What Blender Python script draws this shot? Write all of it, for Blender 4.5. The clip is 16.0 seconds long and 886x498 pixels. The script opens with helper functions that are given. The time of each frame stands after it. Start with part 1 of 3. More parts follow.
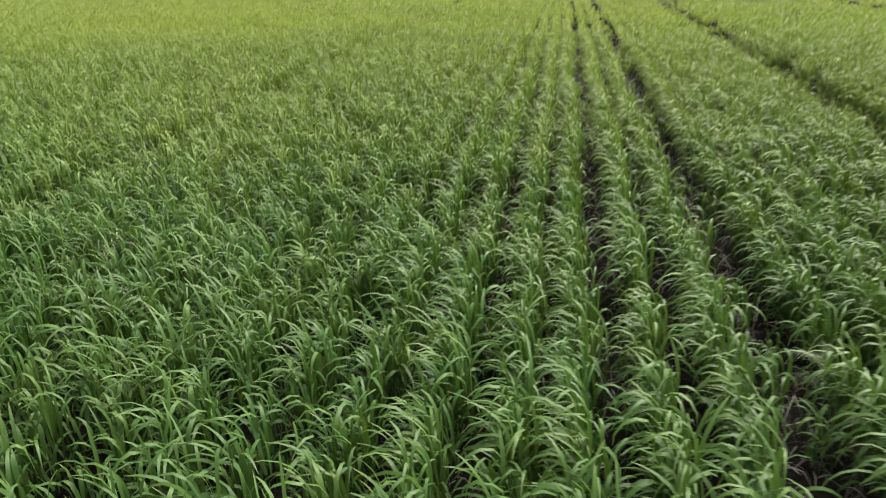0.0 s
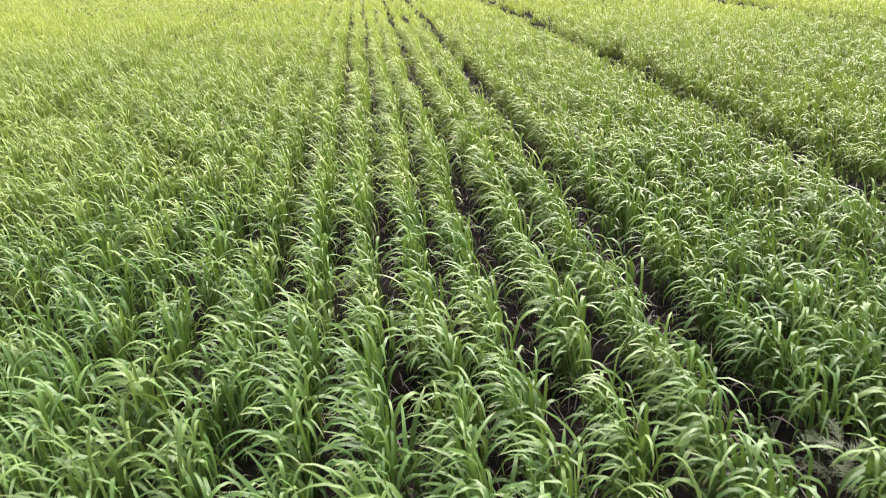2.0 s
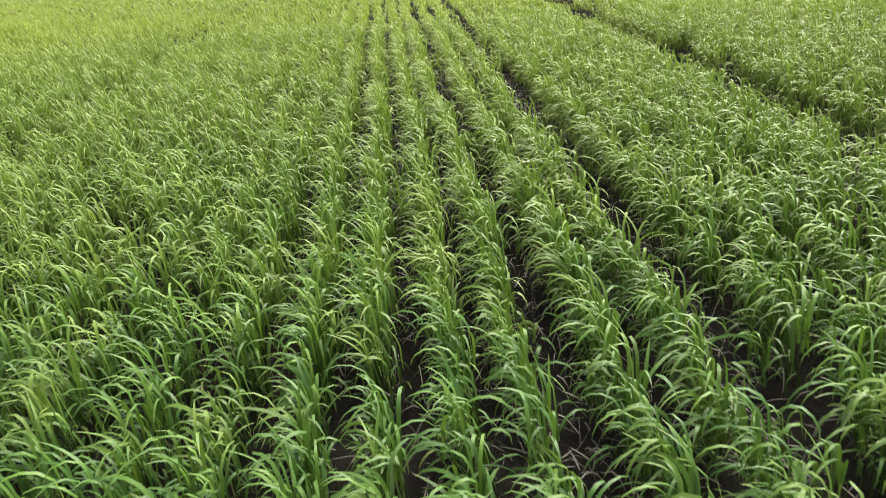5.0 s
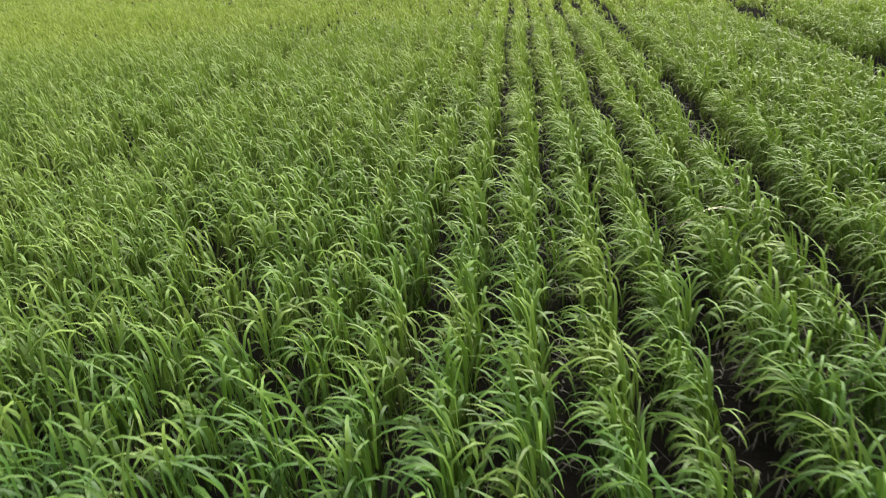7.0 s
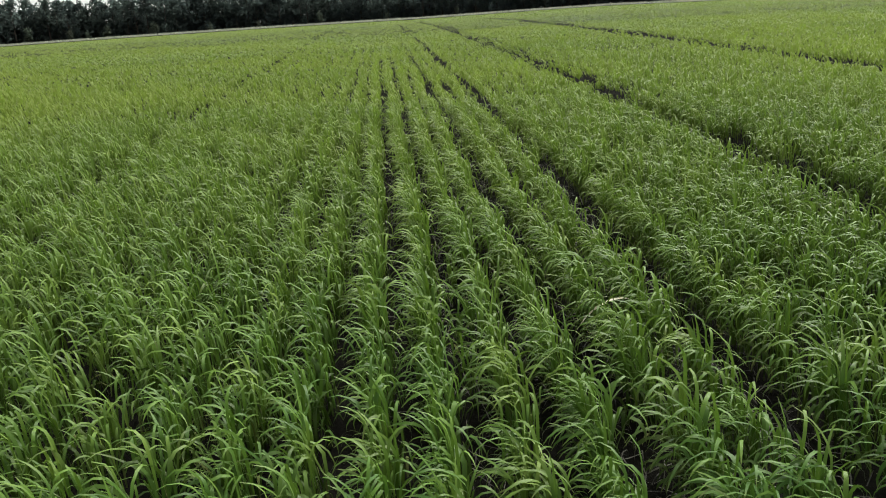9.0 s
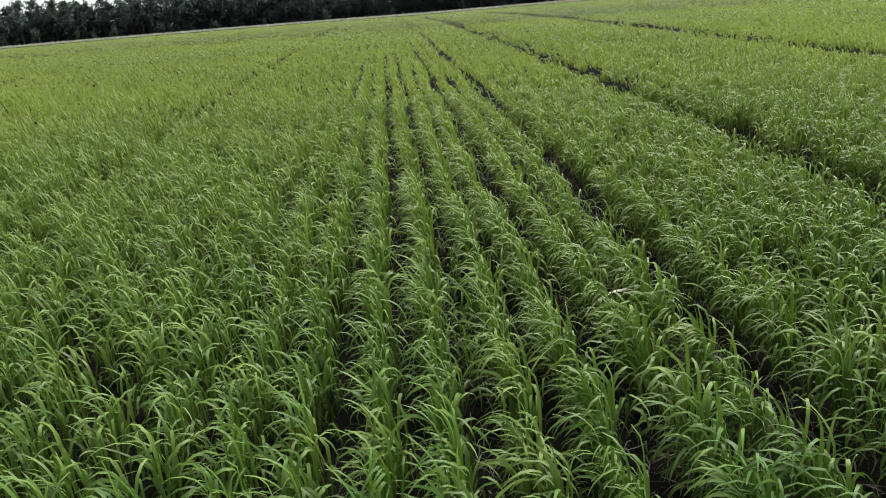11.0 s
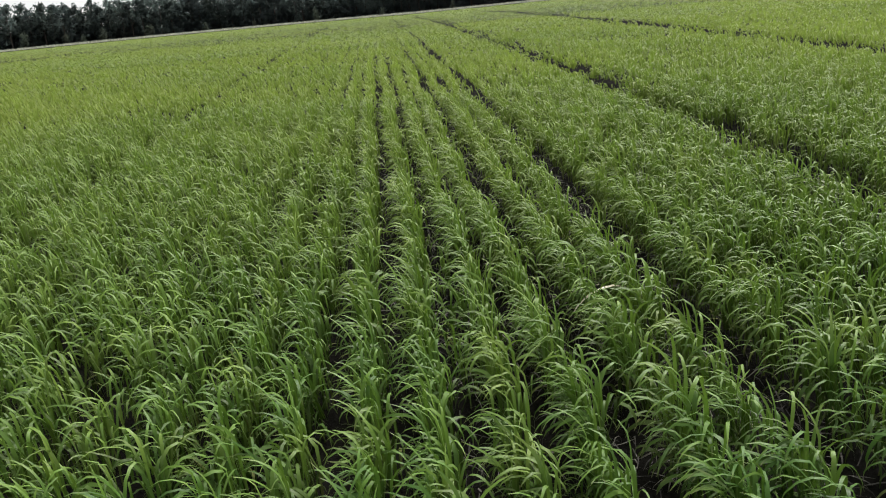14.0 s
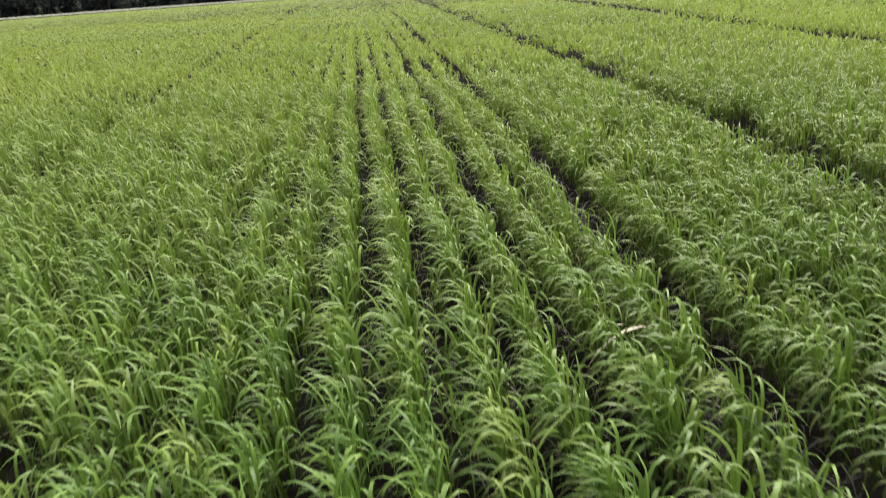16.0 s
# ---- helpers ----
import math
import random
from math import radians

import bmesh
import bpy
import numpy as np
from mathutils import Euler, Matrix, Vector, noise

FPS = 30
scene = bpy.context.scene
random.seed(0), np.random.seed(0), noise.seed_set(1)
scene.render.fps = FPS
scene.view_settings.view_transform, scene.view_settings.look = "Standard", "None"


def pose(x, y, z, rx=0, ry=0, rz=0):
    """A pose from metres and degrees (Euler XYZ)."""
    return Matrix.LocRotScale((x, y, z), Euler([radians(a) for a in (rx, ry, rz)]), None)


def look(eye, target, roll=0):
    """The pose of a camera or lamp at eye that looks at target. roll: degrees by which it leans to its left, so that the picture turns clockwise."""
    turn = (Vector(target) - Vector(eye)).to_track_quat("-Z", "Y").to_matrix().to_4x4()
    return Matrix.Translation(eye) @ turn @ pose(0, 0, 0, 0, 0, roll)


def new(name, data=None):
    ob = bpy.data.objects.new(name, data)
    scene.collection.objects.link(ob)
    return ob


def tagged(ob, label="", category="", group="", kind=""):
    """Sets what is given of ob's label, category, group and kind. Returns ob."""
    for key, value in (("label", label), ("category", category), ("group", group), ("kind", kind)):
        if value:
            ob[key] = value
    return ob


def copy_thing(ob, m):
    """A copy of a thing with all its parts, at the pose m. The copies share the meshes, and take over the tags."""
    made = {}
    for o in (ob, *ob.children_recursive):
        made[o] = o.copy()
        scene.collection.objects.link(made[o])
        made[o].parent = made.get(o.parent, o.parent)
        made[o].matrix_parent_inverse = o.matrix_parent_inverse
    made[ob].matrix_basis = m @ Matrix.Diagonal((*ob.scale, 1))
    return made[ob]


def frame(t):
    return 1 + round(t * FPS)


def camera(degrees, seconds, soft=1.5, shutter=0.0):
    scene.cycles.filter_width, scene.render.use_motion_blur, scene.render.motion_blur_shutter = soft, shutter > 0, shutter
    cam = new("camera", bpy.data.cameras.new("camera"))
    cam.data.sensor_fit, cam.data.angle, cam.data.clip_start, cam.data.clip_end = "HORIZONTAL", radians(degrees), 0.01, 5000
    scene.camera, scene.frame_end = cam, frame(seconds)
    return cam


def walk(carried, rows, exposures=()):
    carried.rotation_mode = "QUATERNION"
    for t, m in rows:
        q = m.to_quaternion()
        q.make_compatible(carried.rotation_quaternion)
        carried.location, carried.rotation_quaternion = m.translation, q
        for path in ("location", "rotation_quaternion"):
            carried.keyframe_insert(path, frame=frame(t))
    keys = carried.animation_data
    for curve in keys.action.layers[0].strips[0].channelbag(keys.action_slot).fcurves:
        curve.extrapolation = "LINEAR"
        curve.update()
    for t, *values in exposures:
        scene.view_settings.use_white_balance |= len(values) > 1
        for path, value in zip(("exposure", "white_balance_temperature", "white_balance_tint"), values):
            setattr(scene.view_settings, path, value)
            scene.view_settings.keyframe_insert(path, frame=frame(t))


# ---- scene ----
cam = camera(59.2, 16.0, soft=1.0, shutter=0.42)
walk(cam, [
    (0, look((0.014, 0.096, 1.312), (-0.271, 1.940, 0.593), -1.13)),
    (0.5, look((-0.031, 0.363, 1.273), (-0.391, 2.139, 0.427), -2.38)),
    (1, look((-0.084, 0.510, 1.253), (-0.329, 2.272, 0.338), -2.11)),
    (1.5, look((-0.213, 0.719, 1.266), (-0.298, 2.533, 0.428), -1.70)),
    (2, look((-0.243, 0.831, 1.298), (-0.072, 2.679, 0.553), -1.74)),
    (2.5, look((-0.163, 1.049, 1.276), (-0.042, 2.891, 0.506), -3.00)),
    (3, look((-0.121, 1.226, 1.269), (-0.099, 3.049, 0.448), -4.78)),
    (3.5, look((-0.156, 1.482, 1.248), (-0.051, 3.296, 0.412), -4.37)),
    (6, look((-0.213, 2.319, 1.274), (-0.182, 4.178, 0.535), -2.62)),
    (6.5, look((-0.287, 2.479, 1.286), (-0.351, 4.330, 0.532), -2.15)),
    (7, look((-0.301, 2.741, 1.244), (-0.506, 4.571, 0.465), -3.89)),
    (7.5, look((-0.296, 2.855, 1.259), (-0.500, 4.696, 0.505), -5.35)),
    (8, look((-0.318, 2.881, 1.276), (-0.273, 4.751, 0.567), -3.92)),
    (8.5, look((-0.379, 2.883, 1.307), (-0.263, 4.777, 0.676), -3.40)),
    (9, look((-0.394, 2.888, 1.311), (-0.269, 4.783, 0.685), -2.96)),
    (11.5, look((-0.372, 2.879, 1.298), (-0.272, 4.771, 0.657), -3.94)),
    (12, look((-0.371, 2.878, 1.294), (-0.275, 4.768, 0.645), -3.85)),
    (12.5, look((-0.376, 2.879, 1.294), (-0.282, 4.765, 0.636), -3.62)),
    (13, look((-0.372, 2.881, 1.298), (-0.271, 4.769, 0.644), -3.67)),
    (13.5, look((-0.370, 2.884, 1.299), (-0.264, 4.772, 0.649), -3.71)),
    (14, look((-0.356, 2.875, 1.303), (-0.237, 4.766, 0.664), -4.50)),
    (14.5, look((-0.296, 2.888, 1.291), (-0.228, 4.778, 0.640), -4.92)),
    (15, look((-0.265, 2.954, 1.272), (-0.292, 4.834, 0.591), -6.70)),
    (15.5, look((-0.292, 3.172, 1.246), (-0.203, 5.024, 0.495), -5.65)),
    (16, look((-0.360, 3.393, 1.295), (-0.191, 5.264, 0.607), -3.20)),
], exposures=[
    (0.0, 0.48, 7050, 12), (0.5, 0.69, 6980, 18), (1.0, 1.33, 6750, 29), (1.5, 1.49, 6740, 29), (2.0, 1.35, 6850, 28), (2.5, 1.26, 7000, 23), (3.0, 1.12, 7000, 21),
    (3.5, 1.07, 7030, 17), (6.0, 0.69, 7020, 10), (7.0, 0.50, 6950, 7), (8.0, 0.28, 6900, 3), (9.0, -0.10, 6650, 3), (11.5, 0.03, 6550, 10), (12.5, 0.04, 6550, 10),
    (14.5, -0.04, 6550, 10), (15.0, -0.05, 6550, 11), (16.0, 0.50, 6750, 14)])

# ---------------------------------------------------------------- light
SUN_AZ, SUN_EL = 36.0, 52.0      # degrees: clockwise from +y, above the horizon
world = bpy.data.worlds.new("overcast")
scene.world = world
world.use_nodes = True
wn = world.node_tree.nodes
wl = world.node_tree.links
sky = wn.new("ShaderNodeTexSky")
sky.sky_type = 'NISHITA'
sky.sun_disc = False
sky.sun_elevation, sky.sun_rotation = radians(SUN_EL), radians(SUN_AZ)
sky.air_density, sky.dust_density = 1.0, 2.0
grey = wn.new("ShaderNodeHueSaturation")
grey.inputs["Saturation"].default_value = 0.12
grey.inputs["Value"].default_value = 1.5
coord, lower = wn.new("ShaderNodeTexCoord"), wn.new("ShaderNodeMapping")
lower.inputs["Location"].default_value = (0, 0, 0.07)      # the horizon lies below the eye's level, down in the valley
wl.new(coord.outputs["Generated"], lower.inputs["Vector"])
wl.new(lower.outputs[0], sky.inputs["Vector"])
wl.new(sky.outputs[0], grey.inputs["Color"])
wl.new(grey.outputs[0], wn["Background"].inputs["Color"])
wn["Background"].inputs["Strength"].default_value = 0.13

sun_data = bpy.data.lights.new("sun", 'SUN')
sun_data.energy, sun_data.angle, sun_data.color = 3.8, radians(60), (1.0, 0.98, 0.94)
sun = new("sun", sun_data)
sa, se = radians(SUN_AZ), radians(SUN_EL)
sun.matrix_world = look((0, 0, 0), (-math.sin(sa) * math.cos(se), -math.cos(sa) * math.cos(se), -math.sin(se)))


# ---------------------------------------------------------------- materials
def material(name):
    m = bpy.data.materials.new(name)
    m.use_nodes = True
    return m, m.node_tree.nodes, m.node_tree.links, m.node_tree.nodes["Principled BSDF"]


def noise_node(n, l, scale, detail=3.0, coord=None, rough=0.55):
    t = n.new("ShaderNodeTexNoise")
    t.inputs["Scale"].default_value, t.inputs["Detail"].default_value = scale, detail
    t.inputs["Roughness"].default_value = rough
    if coord is not None:
        l.new(coord, t.inputs["Vector"])
    return t.outputs["Fac"]


def ramp(n, l, fac, *stops):
    r = n.new("ShaderNodeValToRGB")
    while len(r.color_ramp.elements) < len(stops):
        r.color_ramp.elements.new(0.5)
    for e, (p, c) in zip(r.color_ramp.elements, stops):
        e.position, e.color = p, (*c, 1)
    l.new(fac, r.inputs["Fac"])
    return r.outputs["Color"]


def mix(n, l, fac, a, b, mode='MIX'):
    x = n.new("ShaderNodeMix")
    x.data_type, x.blend_type = 'RGBA', mode
    for socket, v in ((x.inputs[0], fac), (x.inputs[6], a), (x.inputs[7], b)):
        if isinstance(v, (int, float)):
            socket.default_value = v
        elif isinstance(v, tuple):
            socket.default_value = (*v, 1)
        else:
            l.new(v, socket)
    return x.outputs[2]


def mapped(n, l, value, a, b, c, d):
    r = n.new("ShaderNodeMapRange")
    for k, v in enumerate((a, b, c, d)):
        r.inputs[1 + k].default_value = v
    l.new(value, r.inputs[0])
    return r.outputs[0]


def leaf_material(name, per_object):
    """Cereal leaf blade: green from bluish to yellowish, a paler midrib, tips that turn straw, waxy gloss, light shining through."""
    m, n, l, p = material(name)
    geo = n.new("ShaderNodeNewGeometry")
    uv = n.new("ShaderNodeUVMap")
    xyz = n.new("ShaderNodeSeparateXYZ")
    l.new(uv.outputs[0], xyz.inputs[0])
    if per_object:
        info = n.new("ShaderNodeObjectInfo")
        chance = info.outputs["Random"]
    else:
        chance = geo.outputs["Random Per Island"]
    pos = geo.outputs["Position"]
    patch = noise_node(n, l, 0.55, 3, pos)
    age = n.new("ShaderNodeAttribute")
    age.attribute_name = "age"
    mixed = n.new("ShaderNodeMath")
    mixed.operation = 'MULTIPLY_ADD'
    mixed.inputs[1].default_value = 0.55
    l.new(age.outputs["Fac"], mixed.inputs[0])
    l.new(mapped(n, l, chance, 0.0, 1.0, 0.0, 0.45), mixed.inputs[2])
    # low leaves near-black: the shade inside the rows, painted over their duller old green
    tone = ramp(n, l, mixed.outputs[0], (0.08, LEAF_OLD_SHADED), (0.36, LEAF_DARK), (0.58, LEAF_MID), (0.92, LEAF_FRESH))
    dead = n.new("ShaderNodeMath")
    dead.operation = 'MULTIPLY'
    l.new(mapped(n, l, chance, 0.80, 0.92, 0.0, 0.9), dead.inputs[0])
    l.new(mapped(n, l, age.outputs["Fac"], 0.10, 0.30, 1.0, 0.06), dead.inputs[1])
    tone = mix(n, l, dead.outputs[0], tone, LEAF_STRAW)        # some of the oldest leaves have withered
    # yellow held back on low leaves, so that their painted shade stays dark
    def pale(noise, a, b, most):
        f = n.new("ShaderNodeMath")
        f.operation = 'MULTIPLY'
        l.new(mapped(n, l, noise, a, b, 0.0, most), f.inputs[0])
        l.new(mapped(n, l, age.outputs["Fac"], 0.2, 0.75, 0.1, 1.0), f.inputs[1])
        return f.outputs[0]

    tinted = mix(n, l, pale(patch, 0.45, 0.70, 0.22), tone, LEAF_YELLOW)
    tinted = mix(n, l, mapped(n, l, noise_node(n, l, 1.3, 2, pos), 0.55, 0.75, 0.0, 0.22), tinted, LEAF_BLUE)
    tinted = mix(n, l, pale(noise_node(n, l, 4.0, 2, pos), 0.50, 0.70, 0.38), tinted, LEAF_YELLOW)
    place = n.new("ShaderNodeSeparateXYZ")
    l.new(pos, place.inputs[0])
    far_light = n.new("ShaderNodeMath")
    far_light.operation = 'MULTIPLY'
    l.new(mapped(n, l, place.outputs["Y"], 3.5, 13.0, 0.04, 0.92), far_light.inputs[0])
    l.new(mapped(n, l, noise_node(n, l, 0.2, 3, pos), 0.3, 0.6, 0.55, 1.0), far_light.inputs[1])
    tinted = mix(n, l, far_light.outputs[0], tinted, LEAF_YELLOW)        # far brightness painted in: yellower and paler with y, as top-lit leaves look
    tinted = mix(n, l, mapped(n, l, place.outputs["Y"], 2.4, 4.6, 0.62, 0.0), tinted, LEAF_BLUE)        # near darkness painted in: deeper, bluer green at low y, for the shaded depths
    along = xyz.outputs["Y"]
    upper = mix(n, l, mapped(n, l, along, 0.0, 0.5, 0.03, 0.0), tinted, LEAF_YELLOW)        # paler towards the base
    low = mix(n, l, mapped(n, l, along, 0.88, 1.0, 0.0, 0.5), upper, LEAF_STRAW)
    streak = n.new("ShaderNodeTexWave")
    streak.inputs["Scale"].default_value, streak.inputs["Distortion"].default_value = 5.0, 0.3
    l.new(uv.outputs[0], streak.inputs["Vector"])
    ribbed = mix(n, l, mapped(n, l, streak.outputs["Fac"], 0.0, 1.0, 0.0, 0.16), low, LEAF_FRESH)
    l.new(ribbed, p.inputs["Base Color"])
    p.inputs["Roughness"].default_value = LEAF_ROUGH
    gloss_level = n.new("ShaderNodeMath")
    gloss_level.operation = 'MULTIPLY'
    l.new(mapped(n, l, far_light.outputs[0], 0.0, 0.9, LEAF_SPEC, 0.22 * LEAF_SPEC), gloss_level.inputs[0])      # sheen set lower with y, to keep grey glare off the far stand
    l.new(mapped(n, l, age.outputs["Fac"], 0.15, 0.6, 0.25, 1.0), gloss_level.inputs[1])                    # old leaves are dull, which also keeps the rows dark inside
    l.new(gloss_level.outputs[0], p.inputs["Specular IOR Level"])
    thin = n.new("ShaderNodeBsdfTranslucent")
    bright = mix(n, l, 0.5, ribbed, LEAF_GLOW)
    l.new(bright, thin.inputs["Color"])
    both = n.new("ShaderNodeMixShader")
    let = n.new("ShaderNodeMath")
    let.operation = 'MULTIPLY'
    l.new(mapped(n, l, far_light.outputs[0], 0.1, 0.9, LEAF_THIN, 3.0 * LEAF_THIN), let.inputs[0])      # more light let through with y, added to brighten the far stand
    l.new(mapped(n, l, age.outputs["Fac"], 0.2, 0.8, 0.25, 1.1), let.inputs[1])                    # young leaves let more through; cut low down to deepen the rows' shade
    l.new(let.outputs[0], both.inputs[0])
    l.new(p.outputs[0], both.inputs[1])
    l.new(thin.outputs[0], both.inputs[2])
    l.new(both.outputs[0], n["Material Output"].inputs["Surface"])
    return m


# the first green includes the shade down in the rows
LEAF_OLD_SHADED, LEAF_DARK, LEAF_MID, LEAF_FRESH = (0.015, 0.024, 0.012), (0.013, 0.047, 0.013), (0.041, 0.125, 0.023), (0.118, 0.240, 0.028)
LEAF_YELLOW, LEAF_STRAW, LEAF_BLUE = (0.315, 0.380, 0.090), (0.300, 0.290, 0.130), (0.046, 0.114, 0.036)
LEAF_GLOW, LEAF_THIN = (0.20, 0.34, 0.036), 0.14
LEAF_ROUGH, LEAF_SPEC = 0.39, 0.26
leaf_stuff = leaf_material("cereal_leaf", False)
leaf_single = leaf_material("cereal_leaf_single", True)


def soil_material():
    m, n, l, p = material("soil")
    pos = n.new("ShaderNodeNewGeometry").outputs["Position"]
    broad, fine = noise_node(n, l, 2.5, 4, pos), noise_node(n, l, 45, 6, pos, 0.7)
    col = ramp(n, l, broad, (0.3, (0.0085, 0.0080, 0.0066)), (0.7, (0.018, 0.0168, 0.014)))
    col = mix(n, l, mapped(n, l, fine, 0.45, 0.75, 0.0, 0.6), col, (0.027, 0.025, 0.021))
    l.new(col, p.inputs["Base Color"])
    p.inputs["Roughness"].default_value = 1.0
    p.inputs["Specular IOR Level"].default_value = 0.05
    bump = n.new("ShaderNodeBump")
    bump.inputs["Strength"].default_value, bump.inputs["Distance"].default_value = 0.9, 0.02
    l.new(fine, bump.inputs["Height"])
    l.new(bump.outputs[0], p.inputs["Normal"])
    return m


def straw_material():
    m, n, l, p = material("dead_straw")
    chance = n.new("ShaderNodeNewGeometry").outputs["Random Per Island"]
    l.new(ramp(n, l, chance, (0.0, (0.03, 0.028, 0.024)), (0.6, (0.10, 0.092, 0.078)), (1.0, (0.27, 0.25, 0.21))), p.inputs["Base Color"])
    p.inputs["Roughness"].default_value = 0.7
    return m


def foliage_material(name, dark, light, thin=0.4):
    m, n, l, p = material(name)
    geo = n.new("ShaderNodeNewGeometry")
    info = n.new("ShaderNodeObjectInfo")
    col = ramp(n, l, geo.outputs["Random Per Island"], (0.0, dark), (1.0, light))
    hsv = n.new("ShaderNodeHueSaturation")
    l.new(mapped(n, l, info.outputs["Random"], 0, 1, 0.475, 0.525), hsv.inputs["Hue"])
    l.new(mapped(n, l, info.outputs["Random"], 0, 1, 0.7, 1.25), hsv.inputs["Value"])
    l.new(col, hsv.inputs["Color"])
    l.new(hsv.outputs[0], p.inputs["Base Color"])
    p.inputs["Roughness"].default_value = 0.75
    p.inputs["Specular IOR Level"].default_value = 0.25
    through_leaf = n.new("ShaderNodeBsdfTranslucent")
    l.new(hsv.outputs[0], through_leaf.inputs["Color"])
    both = n.new("ShaderNodeMixShader")
    both.inputs[0].default_value = thin
    l.new(p.outputs[0], both.inputs[1])
    l.new(through_leaf.outputs[0], both.inputs[2])
    l.new(both.outputs[0], n["Material Output"].inputs["Surface"])
    return m


def bark_material():
    m, n, l, p = material("bark")
    pos = n.new("ShaderNodeNewGeometry").outputs["Position"]
    l.new(ramp(n, l, noise_node(n, l, 6, 5, pos), (0.3, (0.035, 0.028, 0.022)), (0.7, (0.11, 0.09, 0.07))), p.inputs["Base Color"])
    p.inputs["Roughness"].default_value = 0.9
    return m


soil, straw, bark = soil_material(), straw_material(), bark_material()
# forest greens paled and blued: the haze of distance is in their colour
hazed_tree_leaves = foliage_material("hazed_tree_leaves", (0.17, 0.228, 0.21), (0.205, 0.265, 0.238), 0.5)
hazed_pine_needles = foliage_material("hazed_pine_needles", (0.155, 0.208, 0.196), (0.19, 0.245, 0.225), 0.5)
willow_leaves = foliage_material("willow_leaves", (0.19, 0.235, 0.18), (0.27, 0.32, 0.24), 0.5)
verge_leaves = foliage_material("verge_leaves", (0.36, 0.38, 0.30), (0.52, 0.53, 0.43))

# ---------------------------------------------------------------- the lie of the land
CX, CY = 0.0, 2.9            # the field bulges gently about here and falls away all round
EYE_OVER_CROP = 0.97
FOREST = 280.0


def falling(az):
    """Slope at which the far edge of the field is seen, by bearing in degrees (right of +y)."""
    return np.interp(az, [-180, -60, -25, 3, 16, 60, 180], [0.031, 0.033, 0.0325, 0.0295, 0.0245, 0.024, 0.031])


def land(x, y):
    """Height of the ground."""
    x, y = np.asarray(x, float), np.asarray(y, float)
    r = np.hypot(x - CX, y - CY)
    d = falling(np.degrees(np.arctan2(x - CX, y - CY)))
    r1 = 1.2 * 2 * EYE_OVER_CROP / d
    z1 = -(r1 * d) ** 2 / (4 * EYE_OVER_CROP)
    z2 = 1.3 - (d - 0.004) * FOREST - 1.25
    near = -(r * d) ** 2 / (4 * EYE_OVER_CROP)
    far = z1 + (z2 - z1) * (r - r1) / (FOREST - r1)
    z = np.where(r < r1, near, np.minimum(far, z1))
    return np.where(r > FOREST, z2 - 0.06 * np.maximum(0, r - FOREST - 35), z)      # beyond the wood the land falls into a valley


def mesh_from(name, verts, faces, uvs=None, smooth=True):
    """A mesh from arrays of vertices (n,3) and quads (m,4)."""
    verts, faces = np.asarray(verts, np.float32), np.asarray(faces, np.int32)
    me = bpy.data.meshes.new(name)
    me.vertices.add(len(verts))
    me.vertices.foreach_set("co", verts.ravel())
    k = faces.shape[1]
    me.loops.add(faces.size)
    me.loops.foreach_set("vertex_index", faces.ravel())
    me.polygons.add(len(faces))
    me.polygons.foreach_set("loop_start", np.arange(0, faces.size, k, dtype=np.int32))
    me.polygons.foreach_set("use_smooth", np.full(len(faces), smooth))
    if uvs is not None:
        uvs = np.asarray(uvs, np.float32)
        layer = me.uv_layers.new(name="UVMap")
        layer.data.foreach_set("uv", uvs[faces.ravel(), :2].ravel())
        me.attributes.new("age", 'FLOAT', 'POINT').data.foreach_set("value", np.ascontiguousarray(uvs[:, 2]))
    me.update(calc_edges=True)
    return me


def build_ground():
    rings = np.concatenate([np.arange(0.0, 14, 0.15), np.geomspace(14, 4000, 50)])
    turns = np.radians(np.arange(0, 360, 2.0))
    rr, aa = np.meshgrid(rings, turns, indexing="ij")
    x, y = CX + rr * np.sin(aa), CY + rr * np.cos(aa)
    z = land(x, y)
    rng = np.random.default_rng(3)
    clod = rng.normal(0, 0.008, z.shape)
    z = z + np.where(rr < 14, clod, 0)
    wheel = np.exp(-((x - TRACK_1) / 0.14) ** 2) + np.exp(-((x - TRACK_2) / 0.14) ** 2)
    z = z - 0.05 * wheel * (rr < 120)
    n, m = rr.shape
    idx = np.arange(n * m).reshape(n, m)
    nxt = np.roll(idx, -1, axis=1)
    f = np.stack([idx[:-1], idx[1:], nxt[1:], nxt[:-1]], -1).reshape(-1, 4)
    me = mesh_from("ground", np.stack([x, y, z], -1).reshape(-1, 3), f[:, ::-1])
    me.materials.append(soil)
    tagged(new("ground", me), "dark crumbly bare field soil between the crop rows", "ground", kind="structure")


# ---------------------------------------------------------------- the crop
TRACK_1, TRACK_2, OLD_TRACK = 2.15, 5.8, -2.40
LANE_ROWS = (-0.46, -0.265, -0.06, 0.110, 0.340, 0.537, 0.847)      # rows near the wide open lanes
WIND = -math.pi / 2                                             # leaves are blown towards -x (bearing from +y, clockwise)


def row_places():
    rows = list(LANE_ROWS)
    x = LANE_ROWS[0]
    while x > -75:
        x -= 0.195
        rows.append(x)
    x = LANE_ROWS[-1]
    while x < 60:
        x += 0.19
        rows.append(x)
    rows = np.array(sorted(rows))
    keep = (abs(rows - TRACK_1) > 0.19) & (abs(rows - TRACK_2) > 0.30)
    return rows[keep]


